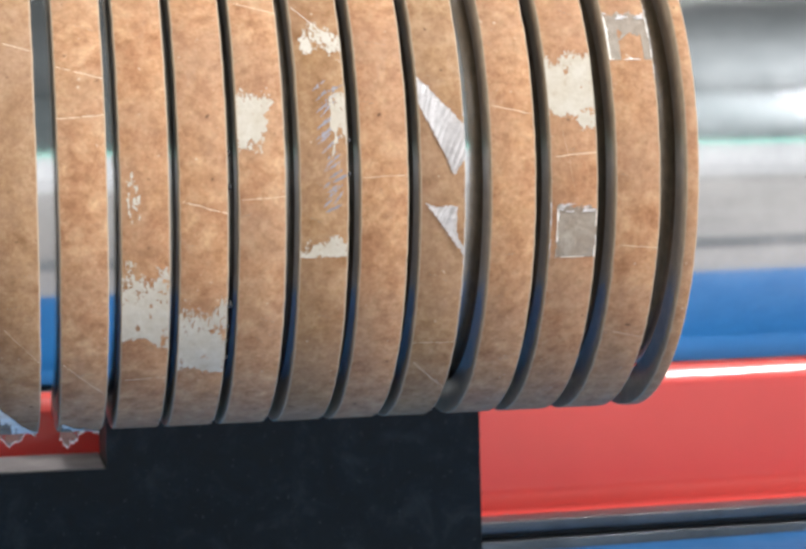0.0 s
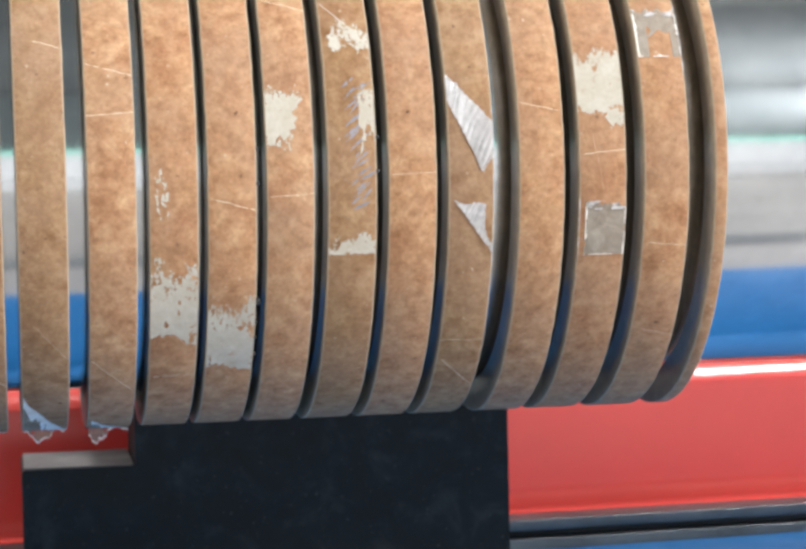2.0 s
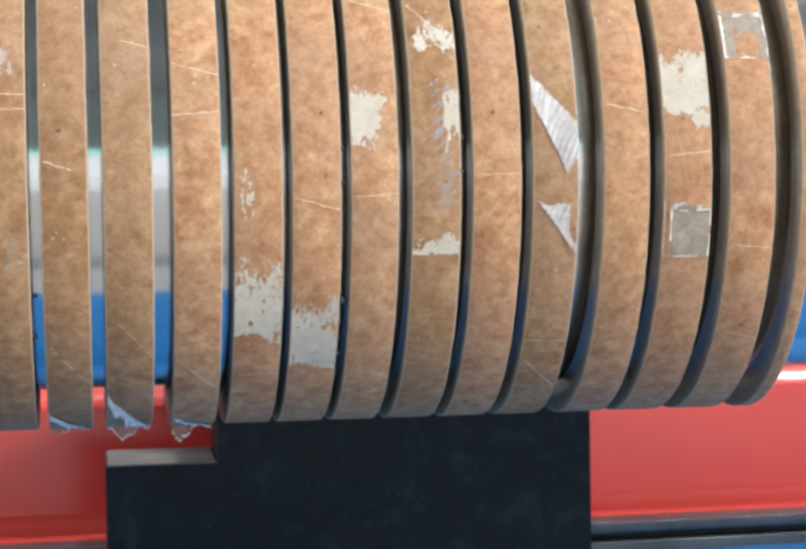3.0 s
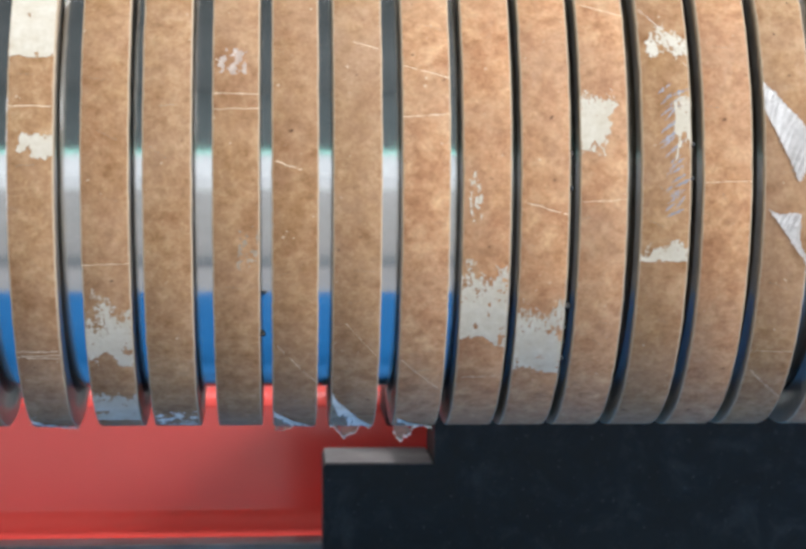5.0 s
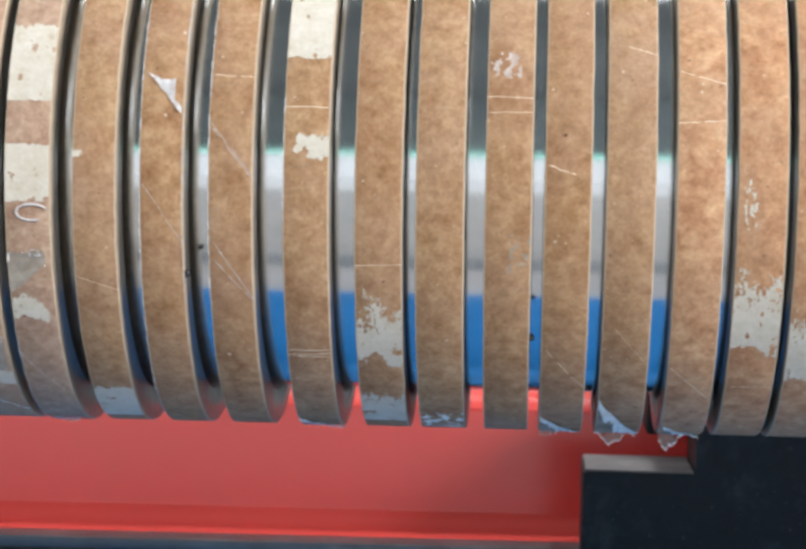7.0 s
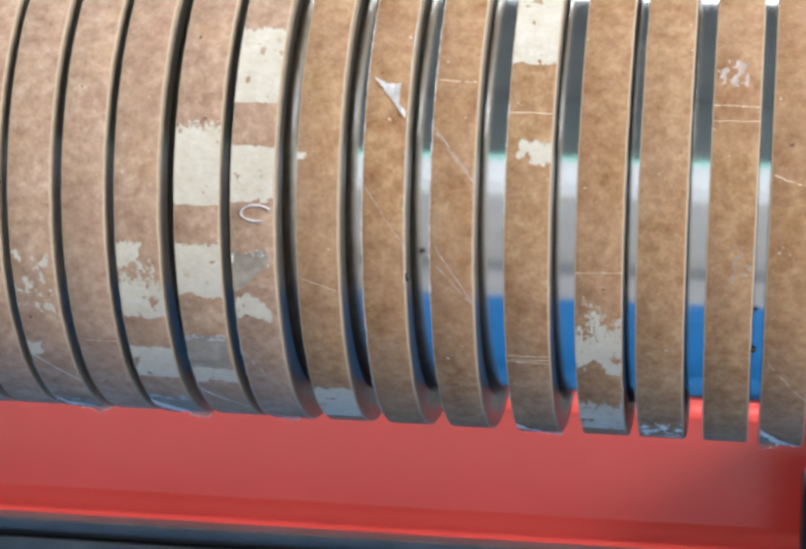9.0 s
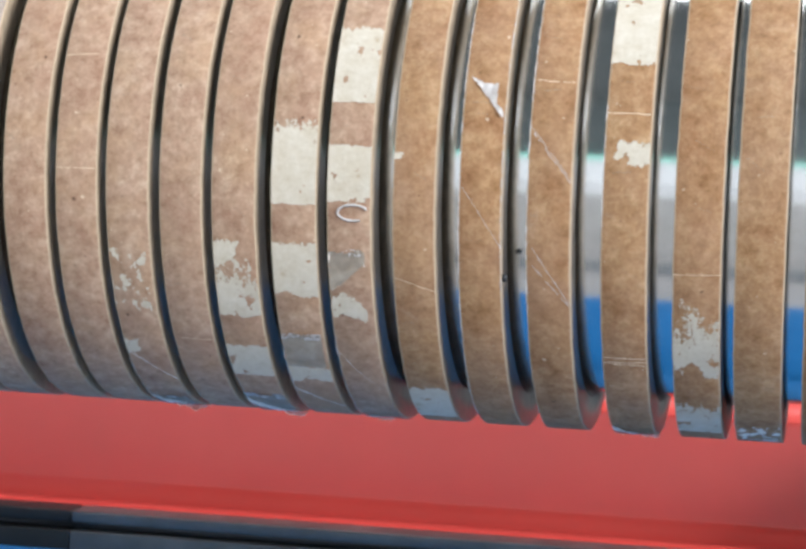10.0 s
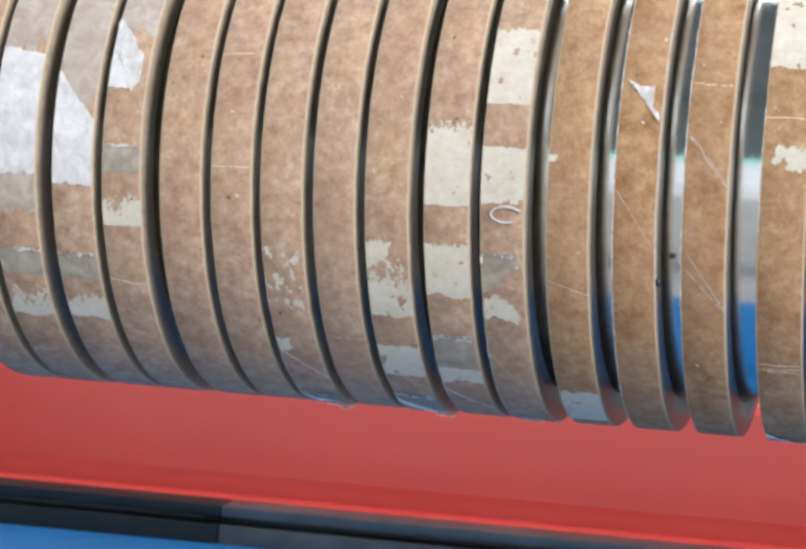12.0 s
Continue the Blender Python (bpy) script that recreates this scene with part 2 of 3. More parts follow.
def box(bm, x0, x1, y0, y1, z0, z1, bevel=0.0, index=0):
    made = bmesh.ops.create_cube(bm, size=1, matrix=Matrix.LocRotScale(
        ((x0 + x1) / 2, (y0 + y1) / 2, (z0 + z1) / 2), None, (x1 - x0, y1 - y0, z1 - z0)))
    vs = made["verts"]
    es = list({e for v in vs for e in v.link_edges})
    for f in {f for v in vs for f in v.link_faces}:
        f.material_index = index
    if bevel:
        bmesh.ops.bevel(bm, geom=es, offset=bevel, segments=3, affect="EDGES", profile=0.5)
    return bm


def lathe(bm, profile, segments, indices=None, centre=(0, 0), wobble=None):
    """Turns a closed profile of (x, radius) round the x axis."""
    rows = []
    for k in range(segments):
        a = 2 * math.pi * k / segments
        row = []
        for j, (x, r) in enumerate(profile):
            dx, dr = wobble(a, j) if wobble else (0, 0)
            row.append(bm.verts.new((x + dx, centre[0] - (r + dr) * math.cos(a), centre[1] + (r + dr) * math.sin(a))))
        rows.append(row)
    n = len(profile)
    for k in range(segments):
        p, q = rows[k], rows[(k + 1) % segments]
        for j in range(n):
            f = bm.faces.new((p[j], p[(j + 1) % n], q[(j + 1) % n], q[j]))
            if indices:
                f.material_index = indices[j]
    bmesh.ops.recalc_face_normals(bm, faces=bm.faces)
    return bm


# ---- hall ----
FLOOR_Z, CEIL_Z = -0.95, 4.0


def slab(name, dims, mat, label):
    return tagged(part(name, box(bmesh.new(), *dims), mat, smooth=False), label, kind="structure")


slab("floor", (-4.5, 4.5, -5.2, 4.2, FLOOR_Z - 0.1, FLOOR_Z), M_FLOOR, "grey painted concrete workshop floor")
ceil_bm = bmesh.new()
RX0, RX1, RY0, RY1 = ROOF_LIGHT
box(ceil_bm, -4.5, 4.5, -5.2, RY0, CEIL_Z, CEIL_Z + 0.1)
box(ceil_bm, -4.5, 4.5, RY1, 4.2, CEIL_Z, CEIL_Z + 0.1)
box(ceil_bm, -4.5, RX0, RY0, RY1, CEIL_Z, CEIL_Z + 0.1)
box(ceil_bm, RX1, 4.5, RY0, RY1, CEIL_Z, CEIL_Z + 0.1)
tagged(part("ceiling", ceil_bm, M_CEIL, smooth=False), "dark grey workshop ceiling with a long roof light", kind="structure")
slab("wall_north", (-4.5, 4.5, 4.0, 4.2, FLOOR_Z, CEIL_Z), M_WALL, "dull grey painted workshop wall")


def side_wall(name, number, x0, x1, opening):
    bm = bmesh.new()
    y0, y1, z0, z1 = opening
    box(bm, x0, x1, -5.0, 4.0, FLOOR_Z, z0)
    box(bm, x0, x1, -5.0, 4.0, z1, CEIL_Z)
    box(bm, x0, x1, -5.0, y0, z0, z1)
    box(bm, x0, x1, y1, 4.0, z0, z1)
    tagged(part(name, bm, M_WALL, smooth=False), "dull grey painted workshop wall with a window", kind="structure")
    fb, xm = bmesh.new(), (x0 + x1) / 2
    box(fb, xm - 0.05, xm + 0.05, y0 + 0.003, y1 - 0.003, z0 + 0.003, z0 + 0.05, 0.004)
    box(fb, xm - 0.05, xm + 0.05, y0 + 0.003, y1 - 0.003, z1 - 0.05, z1 - 0.003, 0.004)
    for y in (y0 + 0.03, y1 - 0.03):
        box(fb, xm - 0.045, xm + 0.045, y - 0.02, y + 0.02, z0 + 0.052, z1 - 0.052, 0.003)
    tagged(part("window_%d" % number, fb, M_GREEN, smooth=False), "green metal window frame in the workshop wall", kind="structure")


side_wall("wall_west", 1, -4.5, -4.3, WEST_WIN)
side_wall("wall_east", 2, 4.3, 4.5, EAST_WIN)
DOOR = (-2.0, 4.15, FLOOR_Z, 0.86)
south = bmesh.new()
box(south, -4.5, 4.5, -5.2, -5.0, DOOR[3], CEIL_Z)
box(south, -4.5, DOOR[0], -5.2, -5.0, FLOOR_Z, DOOR[3])
box(south, DOOR[1], 4.5, -5.2, -5.0, FLOOR_Z, DOOR[3])
tagged(part("wall_south", south, M_SOUTH, smooth=False), "dark grey painted workshop wall with a wide doorway", kind="structure")
frame_bm = bmesh.new()
box(frame_bm, DOOR[0], DOOR[1], -5.16, -5.02, DOOR[3] - 0.03, DOOR[3] - 0.003, 0.004)
box(frame_bm, DOOR[0], DOOR[1], -5.16, -5.02, DOOR[3] - 0.17, DOOR[3] - 0.13, 0.004)
for x in (DOOR[0] + 0.035, DOOR[1] - 0.035):
    box(frame_bm, x - 0.03, x + 0.03, -5.16, -5.02, FLOOR_Z, DOOR[3] - 0.075, 0.004)
tagged(part("door_1", frame_bm, M_GREEN, smooth=False), "green metal frame of the open workshop doorway", kind="structure")
slab("ground", (-9, 9, -14, -5.2, FLOOR_Z - 0.1, FLOOR_Z - 0.004), M_FLOOR, "pale concrete yard outside the doorway")


mat_bm = box(bmesh.new(), -2.0, 2.0, -0.97, -0.79, FLOOR_Z, FLOOR_Z + 0.008, 0.002)
tagged(part("floor_mat", mat_bm, M_MAT), "narrow grey rubber mat on the workshop floor", "mat")


# ---- machine ----
BED_Z, BED_FRONT, BED_BACK = -2.02 * S, -1.46 * S, 12.0 * S


def machine_bed():
    root = tagged(new("machine_bed"), "blue enamelled steel bed of the core cutting machine on the floor", "machine bed")
    root.location = (0, 0, FLOOR_Z)
    up = -FLOOR_Z
    part("bed_plate", box(bmesh.new(), -0.75, 0.75, BED_FRONT, BED_BACK, BED_Z - 0.03 + up, BED_Z + up, 0.002), M_BLUE, root)
    part("cabinet", box(bmesh.new(), -0.72, 0.72, BED_FRONT + 0.03, BED_BACK - 0.03, 0, BED_Z - 0.0305 + up, 0.003), M_BLUE, root)
    return root


def support(x):
    """A bearing block on the bed that carries one end of the shaft."""
    root = tagged(new("bearing_block"), "blue enamelled bearing block carrying the steel shaft", "bearing block", "shaft supports")
    root.location = (x, 0, BED_Z)
    h = -BED_Z
    bm = bmesh.new()
    box(bm, -0.03, 0.03, -0.05, 0.05, 0, h + 0.055, 0.004)
    part("housing", bm, M_BLUE, root)
    part("collar", lathe(bmesh.new(), [(-0.036, RM * S + 0.0002), (0.036, RM * S + 0.0002), (0.036, 0.046), (-0.036, 0.046)], 64, centre=(0, h + (1 - WALL_T - RM) * S)), M_DARK, root)


def shaft():
    prof = [(-0.62, 0.0005), (-0.62, RM * S - 0.001), (-0.619, RM * S), (0.619, RM * S), (0.62, RM * S - 0.001), (0.62, 0.0005)]
    ob = part("steel_shaft", lathe(bmesh.new(), prof, 192), M_STEEL)
    ob.location = (0, 0, (1 - WALL_T - RM) * S)
    tagged(ob, "bright ground steel shaft carrying the row of cut paper cores", "shaft")


def red_channel():
    """Folded sheet: a flange to the front, an upright web, a rounded bend and a flange to the back."""
    root = tagged(new("red_channel"), "glossy red enamelled steel channel running behind the cores", "channel")
    root.matrix_basis = pose(0, 0, BED_Z, 0, 0.33, 3.5)
    top, foot, web, front, back = (-1.14 * S) - BED_Z, (-1.885 * S) - BED_Z, 2.80 * S, 2.30 * S, 4.6 * S
    bend = 0.005
    line = [(front, foot), (web - bend, foot)]
    for k in range(11):
        a = math.pi / 2 * k / 10
        line.append((web - bend + bend * math.sin(a), foot + bend - bend * math.cos(a)))
    dy, dz = 0.0062, 0.0044
    for f in (0.0, 0.06, 0.12, 0.5, 0.88, 0.94, 1.0):
        soft = 0.0004 * (1 - min(1, min(f, 1 - f) / 0.12)) ** 2
        line.append((web + dy * f + soft, top - dz * (1 - f) - soft))
    line.append((back, top))
    t = 0.002
    bm = bmesh.new()
    low = []
    for k, (y, z) in enumerate(line):
        p, q = line[max(0, k - 1)], line[min(len(line) - 1, k + 1)]
        d = Vector((q[0] - p[0], q[1] - p[1])).normalized()
        low.append((y + d.y * t, z - d.x * t))
    for a, b in zip(range(len(line) - 1), range(1, len(line))):
        for quad, flip in (((line[a], line[b]), False), ((low[a], low[b]), True)):
            vs = [bm.verts.new((x, y, z)) for x, (y, z) in ((-0.6, quad[0]), (0.6, quad[0]), (0.6, quad[1]), (-0.6, quad[1]))]
            bm.faces.new(vs[::-1] if flip else vs)
    for k in (0, -1):
        vs = [bm.verts.new((x, y, z)) for x, (y, z) in ((-0.6, line[k]), (0.6, line[k]), (0.6, low[k]), (-0.6, low[k]))]
        bm.faces.new(vs)
    bmesh.ops.remove_doubles(bm, verts=bm.verts, dist=1e-6)
    bmesh.ops.recalc_face_normals(bm, faces=bm.faces)
    ob = part("channel_sheet", bm, M_RED, root)
    for p in ob.data.polygons:
        p.use_smooth = p.area > 0.003 or len(p.vertices) != 4 or abs(p.normal.y) < 0.98
    for x in (-0.56, -0.2, 0.2, 0.56):
        part("foot_bracket", box(bmesh.new(), x - 0.012, x + 0.012, web + 0.004, back - 0.01, 0, top - t - 0.0005, 0.001), M_DARK, root)


def guide_rail():
    root = tagged(new("guide_rail"), "grey steel guide rail with a dark groove on the blue bed", "guide rail")
    root.matrix_basis = pose(0, 0, BED_Z, 0, 0.33, 3.5)
    y = 2.22 * S
    # west of the split the bars take the dark material
    split = -0.1705
    for x0, x1, steel in ((split + 0.0002, 0.6, M_RAIL), (-0.6, split, M_DARK)):
        label = "" if steel is M_RAIL else "dark end of the rail"
        part("base_bar", box(bmesh.new(), x0, x1, y - 0.0075, y + 0.003, -0.004, 0.0032, 0.0004), steel, root, label)
        part("groove", box(bmesh.new(), x0, x1, y - 0.0048, y + 0.003, 0.0032, 0.0048, 0), M_DARK, root)
        part("top_bar", box(bmesh.new(), x0, x1, y - 0.0062, y + 0.003, 0.0048, 0.0074, 0.0004), steel, root, label)


def stop_block():
    """Black block with a lower step, its top of the step bare."""
    root = tagged(new("stop_block"), "black rubber-faced steel block with a bare stepped ledge", "block")
    root.location = (0, 0, BED_Z)
    x0, x1, x2, y0, y1 = 0.07 * S, 0.595 * S, 2.392 * S, 1.5 * S, 2.06 * S
    z1, z2 = -1.366 * S - BED_Z, -0.98 * S - BED_Z
    e = 0.0005
    outline = [(x0, 0), (x2, 0), (x2, z2 - e), (x2 - e, z2), (x1 + e, z2), (x1, z2 - e), (x1, z1 - 0.0004), (x0 + e, z1 - 0.0004), (x0, z1 - e - 0.0004)]
    bm = bmesh.new()
    near = [bm.verts.new((x, y0, z)) for x, z in outline]
    far = [bm.verts.new((x, y1, z)) for x, z in outline]
    bm.faces.new(near)
    bm.faces.new(far[::-1])
    for k in range(len(outline)):
        n = (k + 1) % len(outline)
        bm.faces.new((near[k], far[k], far[n], near[n]))
    bmesh.ops.recalc_face_normals(bm, faces=bm.faces)
    part("block_body", bm, M_BLACK, root, smooth=False)
    part("ledge_face", box(bmesh.new(), x0 + 0.0004, x1 - 0.0004, y0 + 0.0004, y1, z1 - 0.0004, z1, 0.0001), M_EDGE, root, "bare metal ledge")
    part("back_plate", box(bmesh.new(), 0.0168, x2 - 0.004, y1 - 0.0005, 0.1185, z2 - 0.012, z2 + 0.0012, 0.0006), M_BLACK, root, "black plate behind the block")



machine_bed()
shaft()
support(-0.58)
support(0.58)
red_channel()
guide_rail()
stop_block()


# ---- ceiling lamp of the hall ----
def bay_lamp(x, y, z):
    root = tagged(new("bay_lamp"), "round white high bay lamp under the workshop ceiling", "lamp")
    root.location = (x, y, CEIL_Z)
    d = z - CEIL_Z
    bm = lathe(bmesh.new(), [(0.02, 0.23), (0.12, 0.19), (0.25, 0.06), (0.25, 0.004), (0.03, 0.004)], 40)
    bmesh.ops.rotate(bm, matrix=Euler((0, -math.pi / 2, 0)).to_matrix(), verts=bm.verts)
    bmesh.ops.translate(bm, vec=(0, 0, d), verts=bm.verts)
    part("shade", bm, M_WHITE, root)
    part("hanger", box(bmesh.new(), -0.01, 0.01, -0.01, 0.01, d + 0.2, 0, 0.002), M_WHITE, root)


bay_lamp(1.17, 0.72, 2.2)

# ---- paper cores on the shaft ----
# start and end of each core along the shaft, in radii
CORES_WEST = [
    (-4.25, -4.075), (-4.035, -3.854), (-3.783, -3.615), (-3.575, -3.416), (-3.337, -3.169),
    (-3.129, -2.967), (-2.931, -2.765), (-2.722, -2.56), (-2.522, -2.354), (-2.295, -2.124),
    (-2.083, -1.918), (-1.839, -1.682), (-1.597, -1.44), (-1.35, -1.19), (-1.082, -0.918),
    (-0.826, -0.656),
]
CORES_EAST = [
    (-0.609, -0.436), (-0.364, -0.197), (-0.154, 0.012), (0.063, 0.237), (0.308, 0.479),
    (0.522, 0.696), (0.729, 0.904), (0.94, 1.111), (1.16, 1.337), (1.381, 1.557),
    (1.601, 1.769), (1.864, 2.033), (2.089, 2.267), (2.338, 2.509), (2.61, 2.66),
]
CORES = [(a, b) for a, b in CORES_WEST + CORES_EAST]
SEG = 200
cores = []


def paper_core(i, a, b):
    w, r, ri = (b - a) * S, S, (1 - WALL_T) * S
    h, e = w / 2, 0.00022
    prof = [(-h, ri), (-h, r - e), (-h + e * 0.35, r - e * 0.3), (-h + e, r), (0, r), (h - e, r), (h - e * 0.35, r - e * 0.3), (h, r - e), (h, ri)]
    idx = [3, 1, 1, 0, 0, 1, 1, 3, 2]
    skin = M_KRAFT_PALE if i < 11 else M_KRAFT_OCHRE if i < 20 or i in (24, 26) else M_KRAFT_RED
    edge = (1, 2, 3, 5, 6, 7)

    def wobble(ang, j):
        if j not in edge:
            return 0, 0
        side = -1 if j < 4 else 1
        q = noise.noise((math.cos(ang) * 22, math.sin(ang) * 22, i * 7.3 + side)) * 0.00007
        burr = noise.noise((math.cos(ang) * 90, math.sin(ang) * 90, i * 3.1 + side)) * 0.00005
        return q + burr, burr * 0.6
    ob = part("paper_core", lathe(bmesh.new(), prof, SEG, idx, wobble=wobble), [skin, M_CUT, M_LINER, M_RIM])
    ob.matrix_basis = pose((a + b) / 2 * S, 0, 0, 0, 0, -0.4 * (a + b) / 2)
    cores.append(ob)
    return ob


DAMAGE = collections.defaultdict(set)


# core, across from and to, angle from and to, raggedness of the upper and the lower end
TORN_EAST = [
    (21, 0.0, 1.03, -39.5, -17.5, 0.45, 0.16), (22, 0.0, 0.99, -47.5, -25.0, 0.6, 0.14), (24, 0.0, 1.06, -18.3, -13.5, 1.0, 0.05),
    (23, 0.0, 0.84, 1.0, 18.5, 0.45, 0.7), (24, 0.66, 1.09, 1.5, 18.4, 0.4, 0.35), (28, 0.0, 1.06, 6.0, 24.8, 0.22, 0.32),
    (24, 0.12, 1.06, 19.5, 33.0, 0.5, 0.8),
]
TORN_MID = [
    (15, 0.0, 1.07, -45.0, -24.0, 0.6, 0.28), (15, 0.0, 1.12, -71.0, -53.5, 0.3, 0.04), (14, -0.01, 0.97, 23.5, 42.2, 0.06, 0.04),
    (14, 0.1, 1.0, 1.2, 8.4, 0.25, 0.4), (11, -0.02, 0.23, 2.1, 3.9, 0.3, 0.2), (11, -0.06, 1.06, -72.6, -54.4, 0.12, 0.03),
]
TORN_WEST = [
    (9, 0.0, 1.0, -29.1, -15.6, 0.10, 0.12), (9, 0.0, 0.97, -56.0, -49.1, 0.12, 0.45), (10, 0.03, 0.83, -34.5, -27.0, 0.3, 0.3),
    (8, 0.02, 0.78, -24.0, -15.6, 0.22, 0.4), (8, 0.03, 1.01, -35.2, -19.8, 0.55, 0.08), (8, 0.0, 1.0, -54.3, -42.4, 0.1, 0.05),
    (3, 0.0, 0.99, -17.0, -9.0, 0.7, 0.06), (2, 0.0, 1.0, -42.6, -32.5, 0.6, 0.16), (1, 0.0, 1.0, -42.6, -32.0, 0.7, 0.14),
    (9, 0.0, 1.0, -8.3, 10.6, 0.20, 0.03), (10, 0.0, 0.97, 13.4, 31.4, 0.10, 0.03), (10, 0.0, 0.97, -7.4, 5.0, 0.05, 0.04),
    (6, 0.0, 0.45, -48.5, -43.0, 0.3, 0.3),
]
FLECK = [
    (21, 0.13, 0.43, -9.9, 1.4), (17, 0.51, 1.03, -20.0, -10.8),
    (6, -0.01, 0.87, -34.7, -19.3),
]
INK = [
    (24, 0.2, 1.03, -8.9, 16.5),
]
FILM = [
    (26, 0.02, 1.07, -1.6, 18.9), (26, 0.06, 1.02, -19.0, -6.4),
    (3, -0.04, 0.83, 12.4, 29.5), (12, 0.13, 0.94, 11.2, 20.2),
]
TAPE = [
    (28, 0.14, 1.05, -19.9, -8.2), (29, 0.02, 1.06, 22.2, 33.9), 
    (9, -0.02, 0.92, -49.3, -38.4), (10, 0.02, 0.84, -26.7, -17.0), (8, -0.04, 1.01, -80.0, -62.8),
    (6, -0.34, 0.88, -82.8, -67.8), (3, 0.02, 0.97, -5.0, 1.2), (2, 0.0, 1.0, -30.4, -23.8),
    (1, 0.0, 1.0, -30.1, -23.4),
]
HANG = [
    (19, 0.03, 0.99, -77, -55, 0.0024, 0.4), (20, 0.08, 0.99, -83, -70, 0.0034, 0.22), (18, 0.03, 0.99, -77, -64, 0.0009, 0.1),
    (8, 0.0, 0.99, -80, -66, 0.0010, 0.7), (6, 0.0, 0.99, -82, -68, 0.0012, 0.6), (14, 0.03, 0.99, -84, -70, 0.0006, 0.8),
    (10, 0.03, 0.99, -86, -76, 0.0006, 0.3),
]
HAZE = [(1, 0.02, 0.97, 19, 41), (2, 0.02, 0.97, 8, 41), (3, 0.02, 0.97, 25, 41), (1, 0.02, 0.97, -16, -5)]
WIDE = [(1, 0.02, 0.98, -8.0, 22.0, 0.05), (2, 0.02, 0.98, -9.5, 17.0, 0.42), (3, 0.02, 0.55, 12.5, 30.0, 0.3)]
FRAYED = [
    (12, 0.0, -70, 40), (12, 0.97, -30, 40), (13, 0.0, -30, 40), (26, 0.97, -28, 12), (9, 0.0, -75, -44),
    (10, 0.0, -80, -36), (14, 0.0, -10, 15), (29, 0.97, 18, 36), (28, 0.0, -20, -8), (6, 0.0, -70, -50),
]
SCUFF = [
    (17, 0.12, 0.72, 20.2, 26.0),
]
SQUIG = [
    (10, 0.25, 0.94, -11.1, -7.4),
]
SCRATCH_WEST = [
    (12, 0.08, -2.9, 1.05, -15.1), (3, 0.01, -29.8, 0.82, -30.8), (5, 0.01, -2.4, 0.95, -2.3),
    (3, -0.32, -57.8, 0.87, -57.9), (4, -0.14, -64.4, 0.89, -63.9), (1, 0.07, -55.2, 0.7, -54.9),
    (7, 0.18, -42.0, 1.15, -42.1), (10, 0.05, -43.8, 0.82, -56.4), (5, -0.28, 22.0, 0.8, 22.7),
    (11, 0.05, -22.9, 0.97, -25.8),
]
SCRATCH_MID = [
    (14, 0.04, -40.3, 0.95, -40.2), (14, 0.03, -41.8, 0.94, -42.4), (14, 0.03, 13.4, 0.95, 13.3),
    (13, 0.09, 19.8, 0.92, 19.5), (13, 0.1, 8.5, 0.97, -1.2), (13, 0.14, -18.7, 1.03, -27.7),
    (13, -0.01, 10.2, 0.98, -0.7), (13, 0.13, -14.7, 1.05, -27.1), (14, 0.12, -41.5, 1.0, -41.3),
    (19, 0.42, 27.7, 1.04, 25.8), (19, 0.27, -32.6, 1.04, -42.3), (17, 0.03, 16.2, 0.98, 16.0),
    (17, 0.04, 12.9, 0.98, 13.0), (15, 0.01, -19.1, 1.0, -18.6), (18, 0.08, 2.2, 0.65, 0.7),
    (18, 0.1, -38.5, 1.09, -50.6),
]
SCRATCH_EAST = [
    (20, 0.04, 22.3, 1.01, 19.6), (25, 0.06, -1.7, 1.01, -1.4), (23, 0.08, -5.8, 1.03, -5.3),
    (28, 0.12, 1.6, 1.01, 2.4), (29, 0.14, -17.7, 1.08, -18.4), (29, 0.23, -39.4, 1.08, -41.5),
    (26, 0.03, -40.4, 0.97, -40.6), (21, 0.13, -48.8, 1.05, -48.2), (20, 0.06, -42.9, 1.03, -54.1),
    (22, 0.08, -5.8, 0.98, -8.4), (23, 0.13, 37.3, 1.24, 34.4), (24, 0.03, 36.5, 0.98, 25.5), (28, 0.28, 6.9, 0.53, -6.0),
    (27, 0.08, 12.6, 0.9, 10.8), (26, 0.14, -46.8, 1.04, -57.4), (20, -0.01, 11.4, 0.97, 11.9),
]
CRUMB = [
    (17, 1, -36, 0.0006), (22, 1, -29, 0.0007), (22, 1, -34, 0.0003), (22, 1, -38, 0.0003), (22, 1, -43, 0.0004),
    (22, 1, 4, 0.0004), (22, 1, -3, 0.0004), (24, 1, 6, 0.0004), (24, 1, -1, 0.0004), (12, 1, -22, 0.0006),
]


def on_core(i, u, ang, lift):
    """A place on the face of core i: u across it from 0 to 1, ang degrees above the horizontal."""
    a, b = CORES[i]
    r, t = S + lift, radians(ang)
    return ((u - 0.5) * (b - a) * S, -r * math.cos(t), r * math.sin(t))


